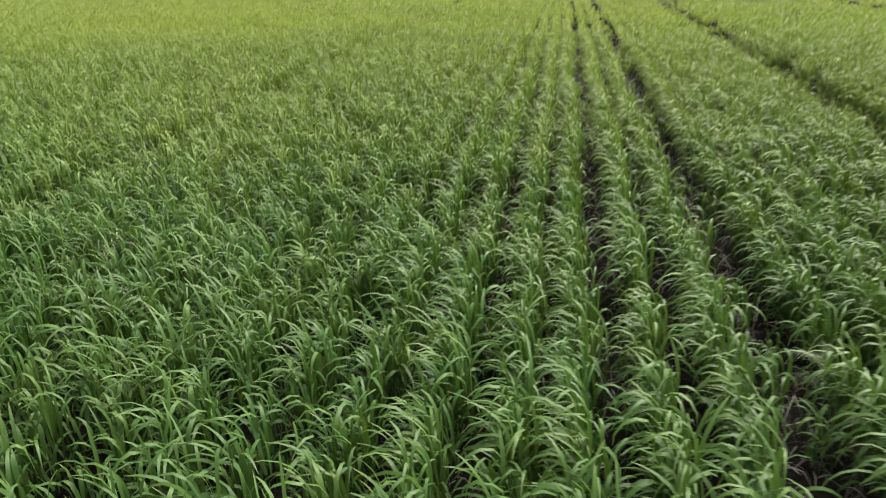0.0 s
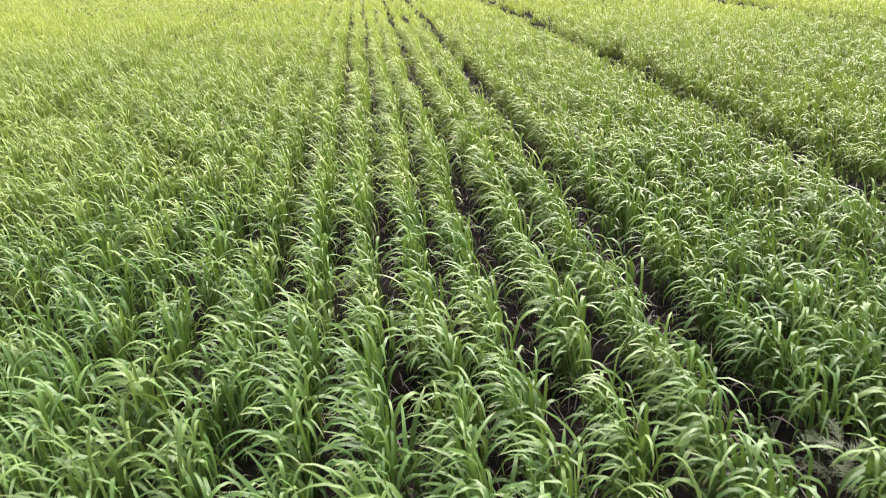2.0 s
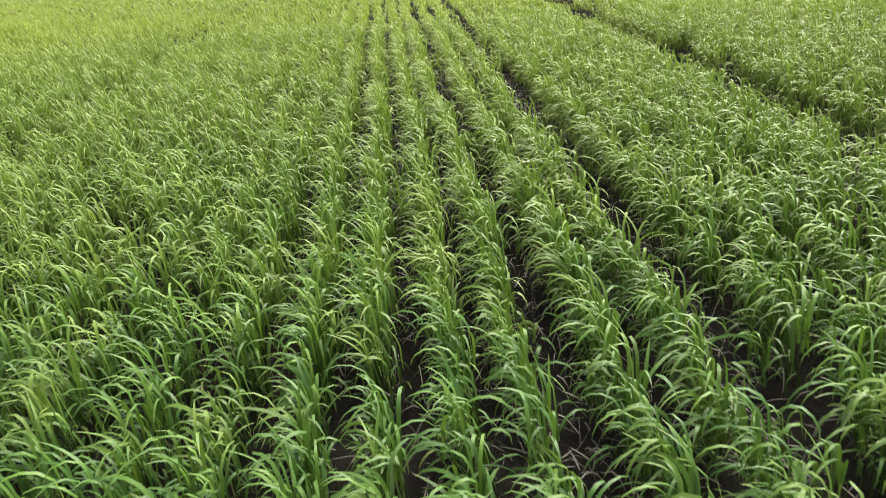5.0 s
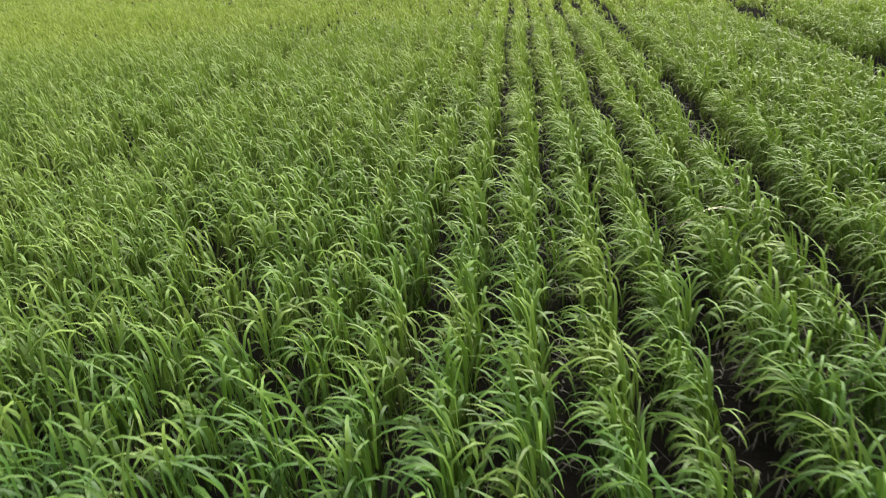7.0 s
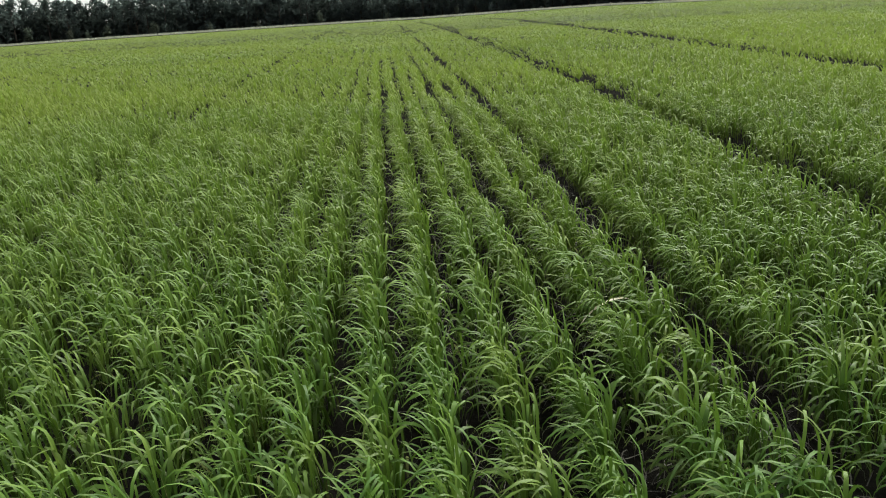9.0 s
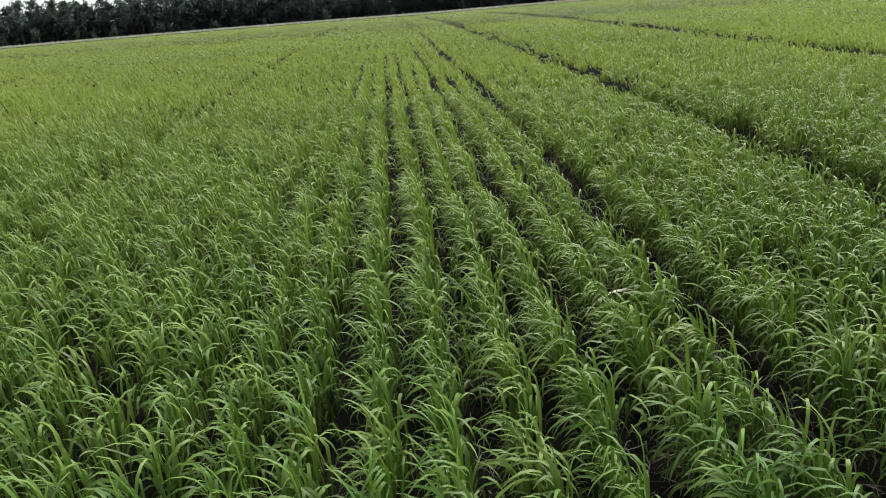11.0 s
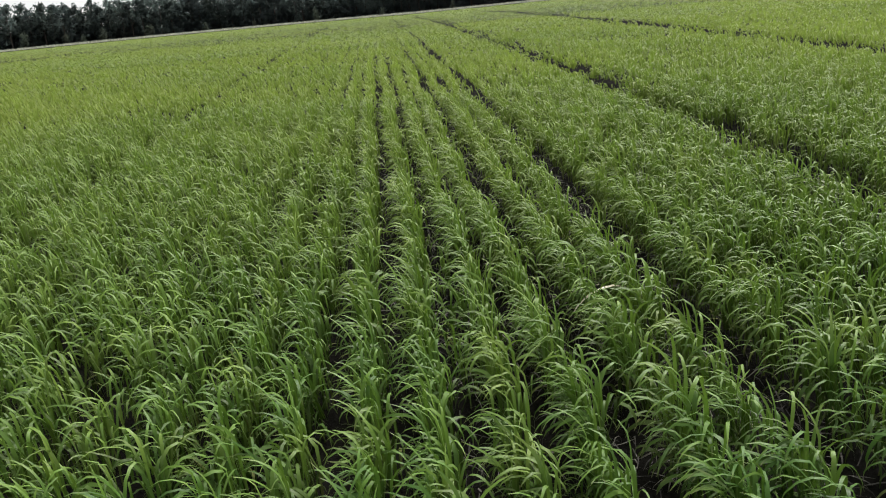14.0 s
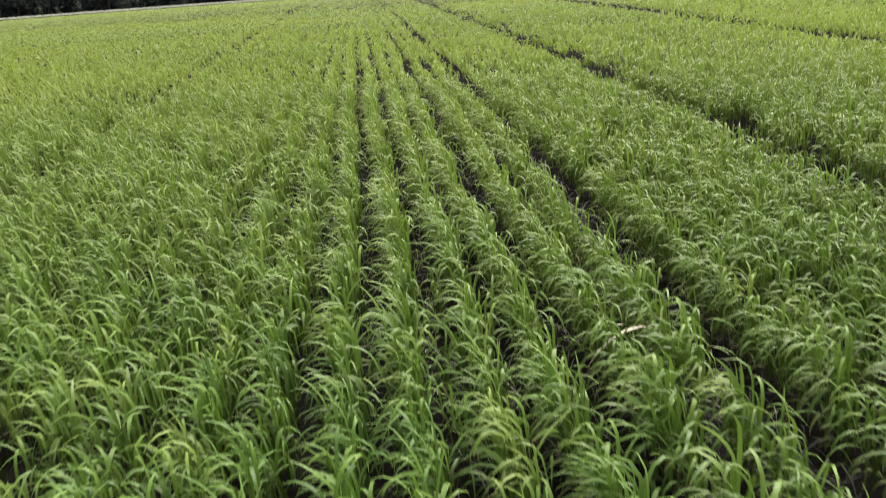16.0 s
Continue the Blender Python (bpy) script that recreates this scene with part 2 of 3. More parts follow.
HOOKED = {6: np.array([0, 0.38, 0.52, 0.64, 0.76, 0.88, 1.0]), 4: np.array([0, 0.42, 0.61, 0.80, 1.0]), 3: np.array([0, 0.34, 0.66, 1.0]), 2: np.array([0, 0.40, 1.0])}


def blades(base, length, width, az, lean, bend, twist, blown, steps, fold, crook=None, age=None):
    """Leaf blades as arched, tapered ribbons. base (n,3); az, lean: the way it starts; bend: radians by which it arches over;
    blown: 0..1, how far its outer part turns down the wind; crook: where along it the arch lies; age: 0 the oldest, 1 the youngest leaf. fold: with a sunken midrib. Returns verts, quads, uvs and age."""
    n = len(base)
    crook = np.full(n, 0.1) if crook is None else crook
    u = HOOKED.get(steps, np.linspace(0, 1, steps + 1))
    s = (u[1:] + u[:-1]) / 2
    ease = np.clip((s[None] - crook[:, None]) / (0.97 - crook[:, None]), 0, 1)      # upright below, a round arch above
    theta = lean[:, None] + bend[:, None] * ease ** 0.9
    swing = (WIND - az + math.pi) % (2 * math.pi) - math.pi
    a = az[:, None] + swing[:, None] * blown[:, None] * np.minimum(1, 0.35 + s[None])
    d = np.stack([np.sin(theta) * np.sin(a), np.sin(theta) * np.cos(a), np.cos(theta)], -1)
    line = np.concatenate([np.zeros((n, 1, 3)), np.cumsum(d * np.diff(u)[None, :, None], 1)], 1) * length[:, None, None] + base[:, None]
    taper = np.interp(u, [0, 0.15, 0.4, 0.7, 0.9, 1.0], [0.6, 0.9, 1.0, 0.86, 0.50, 0.04])
    ang = np.concatenate([a[:, :1], a], 1) + math.pi / 2
    th = np.concatenate([theta[:, :1], theta], 1)
    flat = np.stack([np.sin(ang), np.cos(ang), 0 * ang], -1)
    a2 = ang - math.pi / 2
    normal = np.stack([-np.cos(th) * np.sin(a2), -np.cos(th) * np.cos(a2), np.sin(th)], -1)
    tw = twist[:, None] * u[None]
    side = flat * np.cos(tw)[..., None] + normal * np.sin(tw)[..., None]
    up = normal * np.cos(tw)[..., None] - flat * np.sin(tw)[..., None]
    half = 0.5 * width[:, None, None] * taper[None, :, None]
    if fold:
        cols = [line - side * half + up * half * 0.35, line, line + side * half + up * half * 0.35]
        us = (0.0, 0.5, 1.0)
    else:
        cols = [line - side * half, line + side * half]
        us = (0.0, 1.0)
    c = len(cols)
    verts = np.stack(cols, 2).reshape(-1, 3)
    uvs = np.zeros((n, steps + 1, c, 3))
    uvs[..., 0] = us
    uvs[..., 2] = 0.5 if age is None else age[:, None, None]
    uvs[..., 1] = u[None, :, None]
    i = np.arange(steps)[:, None] * c + np.arange(c - 1)[None]
    q = np.stack([i, i + 1, i + 1 + c, i + c], -1).reshape(-1, 4)
    faces = (q[None] + (np.arange(n) * (steps + 1) * c)[:, None, None]).reshape(-1, 4)
    return verts, faces, uvs.reshape(-1, 3)


def smooth_noise(rng, v, size):
    """One-dimensional value noise, 0..1."""
    table = rng.random(4096)
    k = np.floor(v / size).astype(int)
    f = v / size - k
    f = f * f * (3 - 2 * f)
    return table[k % 4096] * (1 - f) + table[(k + 1) % 4096] * f


def vigour(x, y):
    """Height factor of the crop from place to place."""
    return 1 + 0.07 * np.sin(1.7 * x + 0.6 * y) * np.sin(0.9 * y - 0.5 * x + 1) + 0.05 * np.sin(4.1 * y + 7 * x) + 0.04 * np.sin(9.3 * y - 3 * x)


def plant_leaves(rng, px, py, tall, leaves, steps, fold, wide=1.0, loose=1.0, low=0.0, short=1.0, flat=0.0):
    """Leaves of plants at px, py: old ones hang out low over the soil, the middle ones rise and hook over, the youngest stands up.
    low: the lowest level built; short, flat: smaller and flatter sprays for the far stand."""
    n = len(px) * leaves
    ix = np.repeat(np.arange(len(px)), leaves)
    k = np.tile(np.arange(leaves), len(px))
    h = tall[ix]
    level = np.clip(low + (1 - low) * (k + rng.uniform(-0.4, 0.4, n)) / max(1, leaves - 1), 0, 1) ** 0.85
    start = h * (0.06 + 0.44 * level + 0.45 * (1 - short))
    tiller = rng.normal(0, 1, (n, 2)) * (0.013, 0.021) * loose
    tiller[:, 0] *= np.where(abs(px[ix] - 0.25) < 0.75, np.interp(py[ix], [3, 4.5, 6, 10, 17, 26], [1.45, 1.1, 1.0, 1.25, 2.2, 3.0]), 1.9)          # away from the wide lanes the rows close up
    base = np.stack([px[ix] + tiller[:, 0] - 0.10 * start, py[ix] + tiller[:, 1], land(px[ix], py[ix]) + start], -1)
    young = (k == leaves - 1) & (rng.random(n) < 0.45)
    stiff = rng.random(n) < 0.16
    top = h * (0.40 + 0.60 * level ** 0.75) * rng.uniform(0.84, 1.10, n)
    length = np.where(level < 0.25, rng.uniform(0.07, 0.16, n), np.clip((top - start) / np.where(young, 0.9, 0.64), 0.08, 0.27)) * short
    width = np.where(young, 0.72, 0.78 + 0.22 * np.sin(math.pi * level)) * rng.uniform(0.0070, 0.0126, n) * wide
    az = WIND + rng.normal(0, 1.55, n)
    lean = np.where(young, rng.uniform(0.02, 0.22, n), (0.85 - 0.68 * level) * rng.uniform(0.15, 1.0, n)) + flat * rng.uniform(0.6, 1.2, n)
    bend = np.where(young, rng.uniform(0.1, 0.9, n), np.where(stiff, rng.uniform(0.8, 1.6, n), rng.uniform(2.2, 3.4, n) - 0.6 * lean))
    twist = rng.normal(0, 0.55, n)
    blown = np.clip(rng.normal(0.36, 0.32, n), 0.0, 1) * np.minimum(1, 0.4 + level)
    crook = np.where(level < 0.25, rng.uniform(0.05, 0.35, n), rng.uniform(0.28, 0.56, n))
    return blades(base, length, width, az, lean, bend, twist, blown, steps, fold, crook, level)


def culms(rng, px, py, tall, per):
    """Short upright leaf sheaths and stems under the leaves."""
    n = len(px) * per
    ix = np.repeat(np.arange(len(px)), per)
    off = rng.normal(0, 0.014, (n, 2))
    base = np.stack([px[ix] + off[:, 0], py[ix] + off[:, 1], land(px[ix], py[ix]) - 0.01], -1)
    # age near 0 gives the stems the same painted shade
    return blades(base, tall[ix] * rng.uniform(0.45, 0.7, n), rng.uniform(0.005, 0.008, n), rng.uniform(0, 6.28, n),
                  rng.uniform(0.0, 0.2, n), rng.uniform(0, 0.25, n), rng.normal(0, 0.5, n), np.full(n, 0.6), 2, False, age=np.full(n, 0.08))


def joined(parts):
    vs, fs, us, at = [], [], [], 0
    for v, f, u in parts:
        vs.append(v), fs.append(f + at), us.append(u)
        at += len(v)
    return np.concatenate(vs), np.concatenate(fs), np.concatenate(us)


def in_sight(x, y):
    """The wedge of field that the walk looks over, with a margin."""
    left = np.interp(y, [0, 6, 12, 20, 30], [0.90, 0.86, 0.84, 0.82, 0.80])
    return (x > -left * (y + 0.3) - 0.35) & (x < 0.75 * (y - 0.3) + 0.45)


BARE = ((0.74, 6.40), (0.76, 6.12), (0.74, 5.60), (0.72, 5.28), (0.73, 4.98), (0.72, 4.36), (0.71, 3.95), (0.70, 3.62), (0.71, 3.30), (0.71, 2.58),
        (0.24, 5.96), (0.24, 5.61), (0.22, 5.21), (0.26, 4.87), (0.24, 4.54), (0.22, 3.76), (0.19, 1.89),
        (2.25, 5.65), (2.38, 7.79), (2.35, 8.59))      # bare spots in the lanes


def lane_gap(rng, x, y):
    """True where a plant is missing: bare spots along the wide lanes and the wheel tracks, and thin stretches."""
    clump = smooth_noise(rng, y + 17.3 * np.round(x * 5.1), 0.13)
    miss = rng.random(len(x)) < np.where(clump < np.where(y < 9, 0.24, 0.10), np.where(y < 9, 0.56, 0.12), 0.03)
    beside = (abs(x - TRACK_1) < 0.34) | (abs(x - TRACK_2) < 0.34)
    miss |= beside & (smooth_noise(rng, y + 31 * np.round(x * 3), 0.4) < 0.25)
    for bx, by in BARE:
        miss |= np.hypot(x - bx, (y - by) * 0.7) < 0.085
    miss |= np.hypot(x - WEED[0], y - WEED[1]) < 0.12
    miss |= (abs(x - OLD_TRACK) < 0.12) & (rng.random(len(x)) < 0.04)
    return miss


WEED = (0.83, 2.27)                     # a feathery weed stands in a gap of the row
SINGLES = (-0.75, 0.72, 4.2, 5.5)       # x and y of the stretch whose plants stand singly


def field_plants(rng, y0, y1, gap, seen=True):
    """Places and heights of the plants from y0 to y1 along every row, gap metres apart."""
    rows = row_places()
    reach = 0.9 * (y1 + 1) + 1 if seen else 12
    rows = rows[abs(rows) < reach]
    ys = np.arange(y0, y1, gap)
    x, y = np.meshgrid(rows, ys, indexing="ij")
    x, y = x.ravel(), y.ravel()
    y = y + rng.uniform(-0.5, 0.5, len(y)) * gap
    x0 = x
    x = x + rng.normal(0, 0.015, len(x)) + 0.012 * np.sin(y * 1.3 + x * 5) + np.where(abs(x - 0.3) < 0.8, 0.03, 0.055) * (smooth_noise(rng, y + 23.7 * np.round(x0 * 9), 0.16) - 0.5)
    ok = ((in_sight(x, y) & (y > 1.0)) == seen) & ~lane_gap(rng, x, y)
    x, y = x[ok], y[ok]
    tall = 0.31 * vigour(x, y) * rng.uniform(0.80, 1.12, len(x)) * (0.93 + 0.16 * smooth_noise(rng, y + 41.3 * np.round(x * 5), 0.09))
    tall = np.where((abs(x - TRACK_1) < 0.28) | (abs(x - TRACK_2) < 0.28), tall * 0.85, tall)
    tall = np.where(abs(x - OLD_TRACK) < 0.17, tall * 0.78, tall)
    if seen and y0 < 12:      # strays between the rows
        k = int(6 * (y1 - y0))
        lane = rng.choice([0.70, 0.23, -0.16, 0.44, 0.02], k, p=[0.5, 0.2, 0.16, 0.07, 0.07])
        x, y = np.r_[x, lane + rng.normal(0, 0.035, k)], np.r_[y, rng.uniform(y0, y1, k)]
        tall = np.r_[tall, rng.uniform(0.12, 0.27, k)]
    if seen and y0 < 50:      # stunted plants in the wheel tracks
        k = int((32 if y0 < 20 else 16) * (y1 - y0))
        tx, ty = np.where(rng.random(k) < 0.6, TRACK_1 - 0.03, TRACK_2) + rng.normal(0, 0.13, k), rng.uniform(y0, y1, k)
        x, y, tall = np.r_[x, tx], np.r_[y, ty], np.r_[tall, rng.uniform(0.07, 0.19, k)]
    return x, y, tall


ZONES = (   # from, to, metres between plants, leaves, steps, width factor, lowest level, length factor, flatness
    (1.0, 3.0, 0.037, 17, 6, 1.12, 0.0, 1.0, 0.0),
    (3.0, 7.2, 0.042, 15, 6, 1.0, 0.0, 1.0, 0.0),
    (7.2, 11.0, 0.048, 11, 4, 1.25, 0.18, 1.0, 0.0),
    (11.0, 16.0, 0.085, 7, 3, 2.1, 0.34, 0.80, 0.10),
    (16.0, 22.0, 0.100, 6, 2, 3.2, 0.38, 0.66, 0.22),
    (22.0, 30.0, 0.13, 6, 2, 4.7, 0.40, 0.54, 0.45),
    (30.0, 50.0, 0.22, 6, 1, 9.5, 0.48, 0.46, 1.0),
    (50.0, 78.0, 0.6, 5, 1, 22.0, 0.50, 0.52, 1.0),
)


def build_crop():
    rng = np.random.default_rng(11)
    parts = []
    x0, x1, sy0, sy1 = SINGLES
    for y0, y1, gap, leaves, steps, wide, low, short, flat in ZONES:
        x, y, tall = field_plants(rng, y0, y1, gap)
        out = ~((x > x0) & (x < x1) & (y > sy0) & (y < sy1))
        x, y, tall = x[out], y[out], tall[out]
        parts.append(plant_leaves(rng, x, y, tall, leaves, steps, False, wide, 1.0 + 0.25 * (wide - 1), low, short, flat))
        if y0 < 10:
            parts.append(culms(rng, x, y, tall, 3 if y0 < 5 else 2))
    x, y, tall = field_plants(rng, -6.0, 12.0, 0.12, seen=False)         # the field goes on beside and behind the walk
    parts.append(plant_leaves(rng, x, y, tall, 6, 2, False, 3.1, 1.7, 0.3, 0.9, 0.2))
    me = mesh_from("cereal_crop", *joined(parts))
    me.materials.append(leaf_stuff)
    tagged(new("cereal_crop", me), "dense young green cereal crop in drilled rows, leaves bent over by the wind", "crop", kind="stuff")


def build_single_plants():
    """The plants of the nearest stretch, each a thing of stems and leaves."""
    rng = np.random.default_rng(23)
    x, y, tall = field_plants(rng, SINGLES[2], SINGLES[3], 0.038)
    inside = (x > SINGLES[0]) & (x < SINGLES[1])
    x, y, tall = x[inside], y[inside], tall[inside]
    kinds = []
    zero = np.zeros(1)
    for k in range(18):
        thing = new("cereal_plant")
        thing.empty_display_size = 0.05
        h = np.array([0.30])
        pieces = [("stem", culms(rng, zero, zero, h, 1)) for _ in range(2)]
        for _ in range(16):
            v, f, u = plant_leaves(rng, zero, zero, h, 16, 6, False)
            pick = int(_)
            span = len(v) // 16
            fs = len(f) // 16
            pieces.append(("leaf", (v[pick * span:(pick + 1) * span], f[pick * fs:(pick + 1) * fs] - pick * span, u[pick * span:(pick + 1) * span])))
        for name, (v, f, u) in pieces:
            me = mesh_from(name, v - (0, 0, float(land(0, 0))), f, u)
            me.materials.append(leaf_single)
            new(name, me).parent = thing
        tagged(thing, "young green cereal plant with arching leaves, standing in a drilled row", "cereal plant", "plants of the near rows")
        kinds.append(thing)
    for i in range(len(x)):
        m = Matrix.LocRotScale((x[i], y[i], float(land(x[i], y[i]))), Euler((0, 0, rng.uniform(-0.45, 0.45))), None)
        s = tall[i] / 0.30
        if i < len(kinds):
            ob = kinds[i]
            ob.matrix_basis = m
        else:
            ob = copy_thing(kinds[int(rng.integers(len(kinds)))], m)
        ob.scale = (s, s, s)


build_ground()
build_crop()
build_single_plants()


# ---------------------------------------------------------------- the forest edge
def part(name, me, mat, parent, label=""):
    me.materials.append(mat)
    ob = new(name, me)
    ob.parent = parent
    if label:
        tagged(ob, label)
    return ob


def tube(points, radii, sides=7):
    """A tapered limb along points."""
    vs, fs = [], []
    for (p, r) in zip(points, radii):
        for k in range(sides):
            a = 2 * math.pi * k / sides
            vs.append((p[0] + r * math.cos(a), p[1] + r * math.sin(a), p[2]))
    for i in range(len(points) - 1):
        for k in range(sides):
            j = (k + 1) % sides
            fs.append((i * sides + k, i * sides + j, (i + 1) * sides + j, (i + 1) * sides + k))
    return np.array(vs), np.array(fs)


def clumps(rng, centres, radii, count, size):
    """Many small leaf sprays scattered through clumps, each one a quad. Returns verts, quads and the clump's own rounded normals."""
    which = rng.integers(len(centres), size=count)
    dirs = rng.normal(size=(count, 3))
    dirs /= np.linalg.norm(dirs, axis=1, keepdims=True)
    at = centres[which] + dirs * radii[which][:, None] * (rng.random((count, 1)) ** 0.45)
    a = rng.normal(size=(count, 3))
    a /= np.linalg.norm(a, axis=1, keepdims=True)
    b = np.cross(a, dirs + 0.3 * rng.normal(size=(count, 3)))
    b /= np.linalg.norm(b, axis=1, keepdims=True) + 1e-9
    s = size * rng.uniform(0.5, 1.3, (count, 1))
    v = np.stack([at - a * s, at - b * s * 0.6, at + a * s, at + b * s * 0.6], 1).reshape(-1, 3)
    out = 0.8 * dirs + 0.2 * rng.normal(size=(count, 3)) + (0, 0, 0.6)
    return v, np.arange(count * 4).reshape(-1, 4), np.repeat(out / np.linalg.norm(out, axis=1, keepdims=True), 4, axis=0)


def crown(sprays, mat, thing):
    v, f, normals = sprays
    me = mesh_from("crown", v, f)
    me.normals_split_custom_set_from_vertices(normals)
    part("crown", me, mat, thing)


def tree_kind(rng, name, label, height, spread, crown_base, mat, conical):
    thing = new(name)
    lean = rng.normal(0, 0.25, 2)
    zs = np.linspace(0, height * 0.9, 7)
    pts = [(lean[0] * (z / height) ** 2, lean[1] * (z / height) ** 2, z - 0.3) for z in zs]
    vs, fs, at = [], [], 0
    v, f = tube(pts, np.linspace(0.02 * height, 0.02, 7))
    vs.append(v), fs.append(f)
    at += len(v)
    centres, radii = [], []
    for k in range(20):
        z = height * rng.uniform(crown_base, 1.0)
        up = (z / height - crown_base) / (1 - crown_base)
        reach = spread * ((1 - up) * 0.95 + 0.08 if conical else math.sin(math.pi * (0.18 + 0.78 * up)))
        a = rng.uniform(0, 6.28)
        d = reach * rng.uniform(0.35, 1.0)
        c = np.array((d * math.cos(a), d * math.sin(a), z))
        centres.append(c)
        radii.append(spread * rng.uniform(0.26, 0.46))
        if k % 2:
            continue
        root = np.array((0, 0, max(0.3, z - 0.6 * d - 0.3)))
        v, f = tube([root, (root + c) / 2 + (0, 0, 0.15 * d), c], [0.008 * height, 0.005 * height, 0.01], 4)
        vs.append(v), fs.append(f + at)
        at += len(v)
    part("trunk", mesh_from("trunk", np.concatenate(vs), np.concatenate(fs)), bark, thing)
    crown(clumps(rng, np.array(centres), np.array(radii), 640, 0.46), mat, thing)
    return tagged(thing, label, "tree", "trees of the forest edge")


def shrub_kind(rng, height, spread):
    thing = new("willow_bush")
    centres, radii = [], []
    for k in range(9):
        a = rng.uniform(0, 6.28)
        d = spread * rng.uniform(0.1, 0.6)
        z = height * rng.uniform(0.35, 0.92) * (1 - 0.35 * d / spread)
        c = np.array((d * math.cos(a), d * math.sin(a), z))
        v, f = tube([(0, 0, -0.2), (c[0] * 0.4, c[1] * 0.4, z * 0.5), c], [0.05, 0.03, 0.01], 5)
        part("stem", mesh_from("stem", v, f), bark, thing)
        centres += [c, c * (0.9, 0.9, 0.55)]
        radii += [spread * rng.uniform(0.25, 0.4)] * 2
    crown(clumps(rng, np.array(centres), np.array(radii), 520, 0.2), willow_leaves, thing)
    return tagged(thing, "pale grey-green bush in front of the dark forest edge", "bush", "bushes along the forest edge")


def place_about(rng, kinds, spots):
    """Copies of the kinds at (bearing, distance, size); the kinds themselves take the first spots."""
    for i, (az, r, s) in enumerate(spots):
        x, y = CX + r * math.sin(radians(az)), CY + r * math.cos(radians(az))
        m = Matrix.LocRotScale((x, y, float(land(x, y)) - 0.05), Euler((0, 0, rng.uniform(0, 6.28))), None)
        if i < len(kinds):
            ob = kinds[i]
            ob.matrix_basis = m
        else:
            ob = copy_thing(kinds[int(rng.integers(len(kinds)))], m)
        ob.scale = (s * rng.uniform(0.9, 1.1), s * rng.uniform(0.9, 1.1), s)


def build_forest():
    rng = np.random.default_rng(5)
    kinds = [tree_kind(rng, "deciduous_tree", "dark green broad-leaved tree of the distant forest edge", 11.6, 4.8, 0.08, hazed_tree_leaves, False) for _ in range(4)]
    kinds += [tree_kind(rng, "pine_tree", "dark green conifer of the distant forest edge", 12.2, 3.6, 0.05, hazed_pine_needles, True) for _ in range(3)]
    spots = []
    for depth in range(3):
        az = -26.5 + 0.3 * depth          # the wood ends here
        while az < 24:
            az += rng.uniform(0.42, 0.85)
            spots.append((az, FOREST + 9 + depth * 5 + rng.uniform(-2, 2), rng.uniform(0.88, 1.08)))
    rng.shuffle(spots)
    place_about(rng, kinds, spots)
    bushes = [shrub_kind(rng, 3.6, 2.0) for _ in range(3)]
    spots = [(-20.2, FOREST, 1.0), (-19.2, FOREST, 0.8), (-18.0, FOREST, 1.2), (-15.1, FOREST, 1.3), (-11.5, FOREST, 0.9), (-4.0, FOREST, 1.25),
             (-22.6, FOREST + 1, 1.4), (-24.5, FOREST, 1.1), (-8.3, FOREST, 0.7), (0.6, FOREST, 0.8), (5.5, FOREST, 0.9)]
    place_about(rng, bushes, spots)


def build_undergrowth():
    """Thick young growth that closes the forest edge between the trunks."""
    rng = np.random.default_rng(9)
    count = 1100
    az = np.radians(rng.uniform(-25.8, 24, count))
    r = FOREST + rng.uniform(8, 26, count)
    x, y = CX + r * np.sin(az), CY + r * np.cos(az)
    high = np.where(rng.random(count) < 0.3, rng.uniform(1.0, 3.2, count), rng.uniform(3.0, 10.5, count))
    centres = np.stack([x, y, land(x, y) + high * 0.55], -1)
    v, f, normals = clumps(rng, centres, 0.45 * high + 0.5, 46000, 0.6)
    me = mesh_from("undergrowth", v, f)
    me.normals_split_custom_set_from_vertices(normals)
    me.materials.append(hazed_tree_leaves)
    tagged(new("undergrowth", me), "dark thick undergrowth between the trunks of the forest", "undergrowth", kind="stuff")


def build_verge():
    """Rank pale grass along the far edge of the field."""
    rng = np.random.default_rng(8)
    n = 14000
    az = np.radians(rng.uniform(-40, 30, n))
    r = FOREST - rng.uniform(-2, 22, n)
    x, y = CX + r * np.sin(az), CY + r * np.cos(az)
    base = np.stack([x, y, land(x, y)], -1)
    v, f, u = blades(base, rng.uniform(0.35, 0.75, n), rng.uniform(0.22, 0.5, n), rng.uniform(0, 6.28, n), rng.uniform(0, 0.3, n), rng.uniform(0.1, 0.8, n),
                     np.zeros(n), np.full(n, 0.3), 2, False)
    me = mesh_from("verge_grass", v, f, u)
    me.materials.append(verge_leaves)
    tagged(new("verge_grass", me), "pale rank grass along the far edge of the field", "grass", kind="stuff")


build_forest()
build_undergrowth()
build_verge()


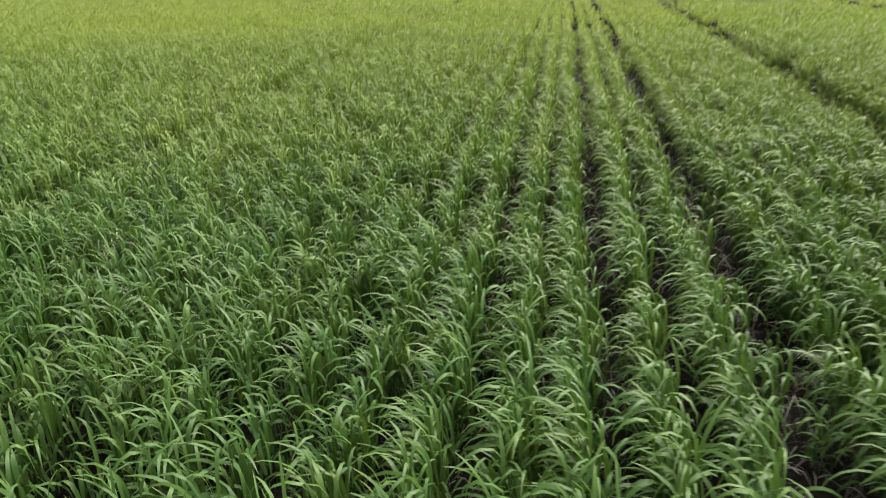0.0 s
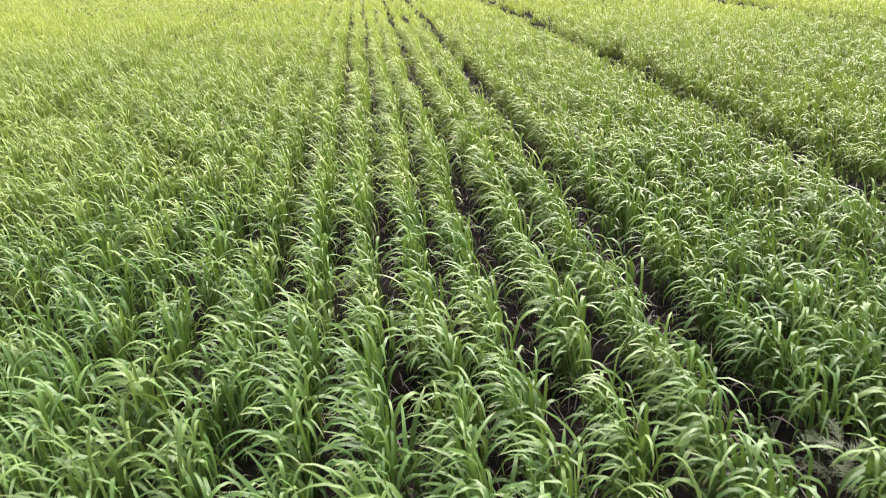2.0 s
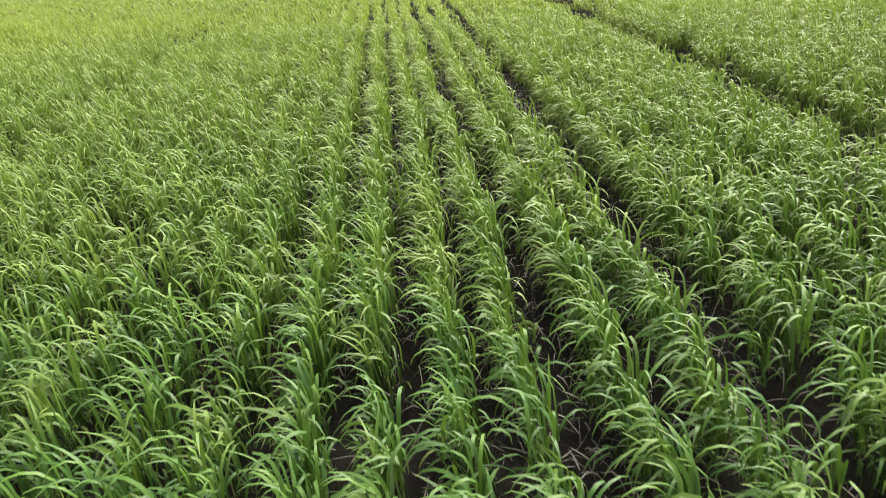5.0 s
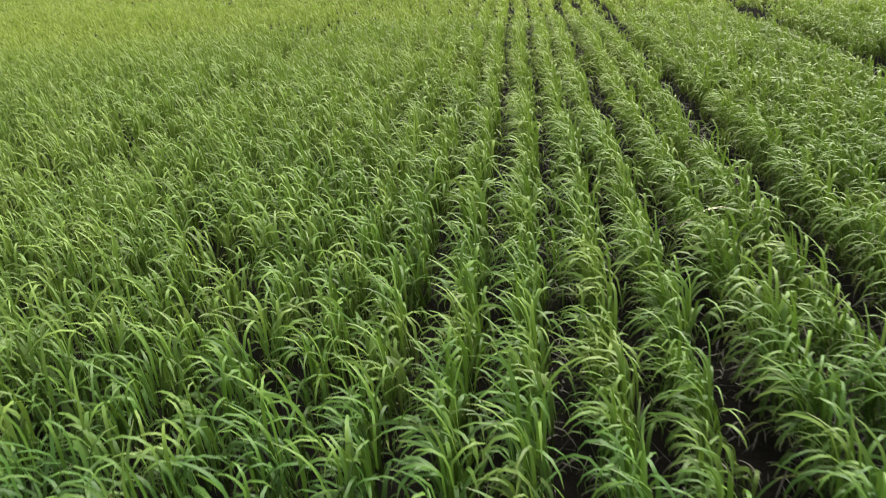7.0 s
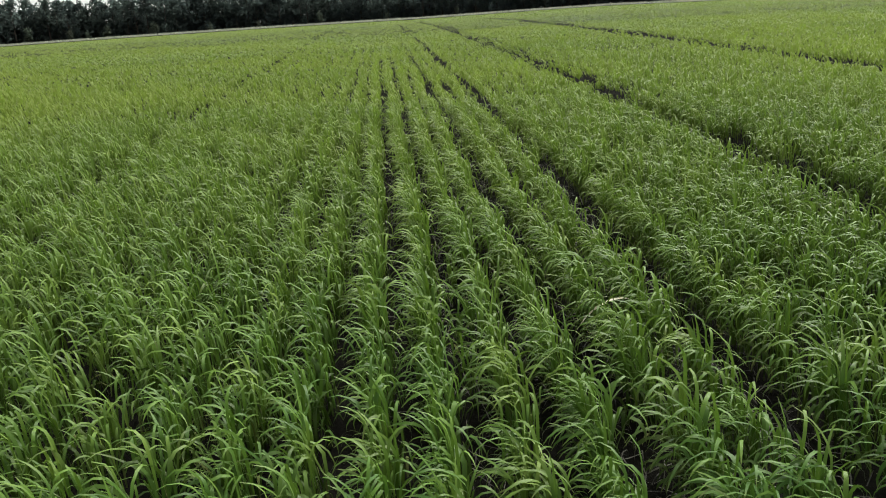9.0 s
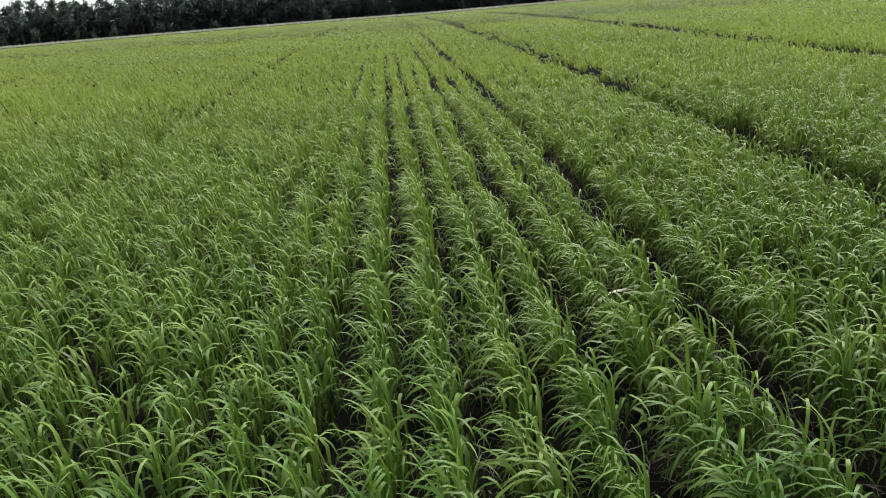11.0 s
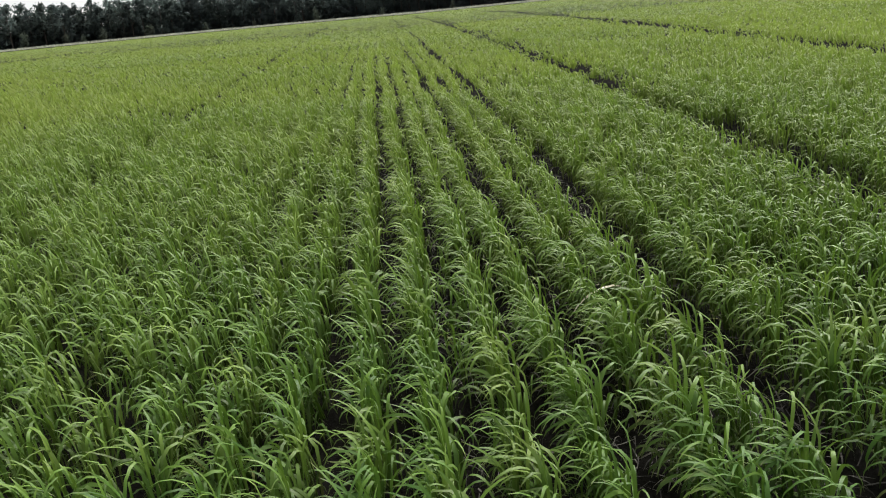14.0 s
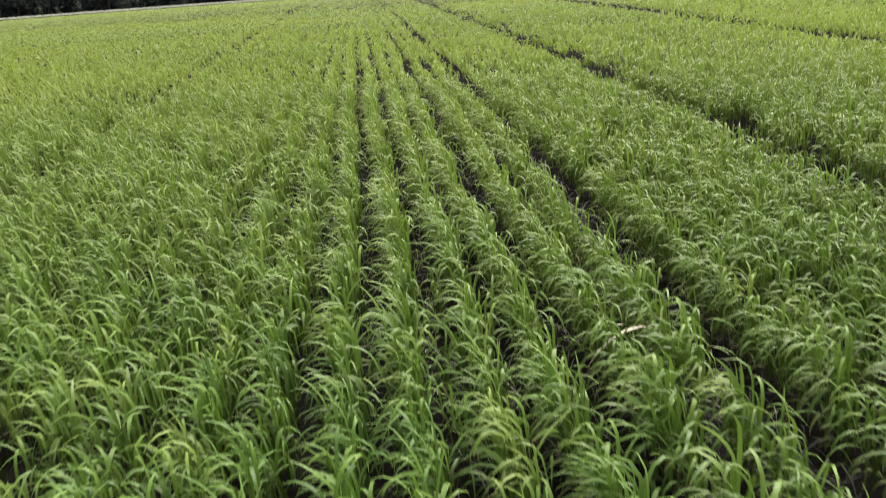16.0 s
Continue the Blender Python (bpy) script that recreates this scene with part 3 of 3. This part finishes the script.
# ---------------------------------------------------------------- small things in the field
def build_litter():
    """Withered lower leaves and bits of old straw, curled up on the soil of the lanes and round the feet of the rows."""
    rng = np.random.default_rng(31)
    n = 6500
    lane = rng.choice([0.69, 0.22, -0.16, TRACK_1, 0.44, 0.02, -0.36], n, p=[0.30, 0.18, 0.12, 0.16, 0.09, 0.08, 0.07])
    x, y = lane + rng.normal(0, 0.07, n), rng.uniform(1.0, 10.5, n)
    base = np.stack([x, y, land(x, y) + rng.uniform(0.0, 0.03, n)], -1)
    lying = rng.random(n) < 0.45
    v, f, u = blades(base, np.where(lying, rng.uniform(0.03, 0.12, n), rng.uniform(0.05, 0.15, n)), rng.uniform(0.002, 0.0055, n), rng.uniform(0, 6.28, n),
                     np.where(lying, rng.uniform(1.1, 1.6, n), rng.uniform(0.1, 1.0, n)), np.where(lying, rng.uniform(-0.3, 0.6, n), rng.uniform(0.8, 3.4, n)),
                     rng.normal(0, 0.9, n), np.full(n, 0.1), 4, False)
    me = mesh_from("withered_litter", v, f, u)
    me.materials.append(straw)
    tagged(new("withered_litter", me), "curled grey withered leaves and old straw on the dark soil", "litter", kind="stuff")


def tuft(name, rng, x, y, n, height, width, mat, bend, label, category):
    """A small tuft of blades as one plain thing."""
    base = np.stack([rng.normal(0, 0.012, n), rng.normal(0, 0.012, n), rng.uniform(0, 0.04, n)], -1)
    v, f, u = blades(base, height * rng.uniform(0.7, 1.1, n), width * rng.uniform(0.6, 1.2, n), rng.uniform(0, 6.28, n), rng.uniform(0.03, 0.3, n),
                     rng.uniform(*bend, n), rng.normal(0, 0.8, n), np.full(n, 0.5), 6, True)
    me = mesh_from(name, v, f, u)
    me.materials.append(mat)
    ob = new(name, me)
    ob.location = (x, y, float(land(x, y)))
    return tagged(ob, label, category)


def build_feathery_weed(x, y):
    """A low weed with finely divided leaves, in the open lane."""
    rng = np.random.default_rng(51)
    thing = new("feathery_weed")
    thing.location = (x, y, float(land(x, y)))
    v, f = tube([(0, 0, -0.02), (0.004, 0.002, 0.08), (-0.006, 0.004, 0.17)], [0.004, 0.003, 0.0015], 6)
    part("stem", mesh_from("stem", v, f), weed_green, thing)
    for k in range(13):
        a = 2.4 * k + rng.uniform(-0.3, 0.3)
        z0, size = 0.015 + 0.011 * k, rng.uniform(0.09, 0.13)
        s = np.linspace(0, 1, 9)
        mid = np.stack([size * s * math.cos(a) * 0.85, size * s * math.sin(a) * 0.85, z0 + size * (0.75 * s - 0.45 * s * s)], -1)
        base = np.repeat(mid[1:], 6, axis=0)
        n = len(base)
        reach = 0.034 * np.repeat(np.sin(np.pi * (0.12 + 0.8 * s[1:])), 6) * rng.uniform(0.6, 1.1, n)
        out = math.pi / 2 - a + np.tile([-1.0, -0.7, -0.35, 0.35, 0.7, 1.0], 8) * 1.2
        leaflets = blades(base, reach, np.full(n, 0.0028), out, rng.uniform(0.8, 1.5, n), rng.uniform(-0.2, 0.4, n), np.zeros(n), np.zeros(n), 2, False)
        rib = blades(mid[:1], np.array([size * 0.95]), np.array([0.003]), np.array([math.pi / 2 - a]), np.array([0.85]), np.array([0.5]), np.zeros(1), np.zeros(1), 6, False)
        part("leaf", mesh_from("leaf", *joined([leaflets, rib])), weed_green, thing)
    tagged(thing, "low light green weed with feathery leaves on the bare lane", "weed")


def build_small_things():
    rng = np.random.default_rng(41)
    tuft("withered_plant", rng, -1.87, 2.99, 6, 0.41, 0.032, bleached, (2.4, 3.4), "bleached cream withered plant among the green leaves", "plant")
    tuft("withered_leaf", rng, 0.56, 5.58, 3, 0.44, 0.013, bleached, (1.8, 2.6), "pale pinkish withered leaf arching over the dark lane", "leaf")
    for x, y in STALKS:
        tuft("weed_stalk", rng, x, y, 3, 0.5, 0.007, bark, (0.05, 0.3), "thin dark weed stalk standing above the crop", "weed")


bleached, bn, bl, bp = material("bleached_leaf")
bl.new(ramp(bn, bl, noise_node(bn, bl, 30, 3), (0.3, (0.62, 0.54, 0.38)), (0.7, (0.80, 0.74, 0.58))), bp.inputs["Base Color"])
bp.inputs["Roughness"].default_value = 0.6
weed_green, gn, gl, gp = material("weed_leaf")
gl.new(ramp(gn, gl, noise_node(gn, gl, 60, 2), (0.3, (0.040, 0.066, 0.024)), (0.7, (0.060, 0.090, 0.034))), gp.inputs["Base Color"])
gp.inputs["Roughness"].default_value = 0.6
STALKS = ((-5.3, 26.5), (3.55, 16.3), (4.15, 15.7))
build_litter()
build_small_things()
build_feathery_weed(*WEED)
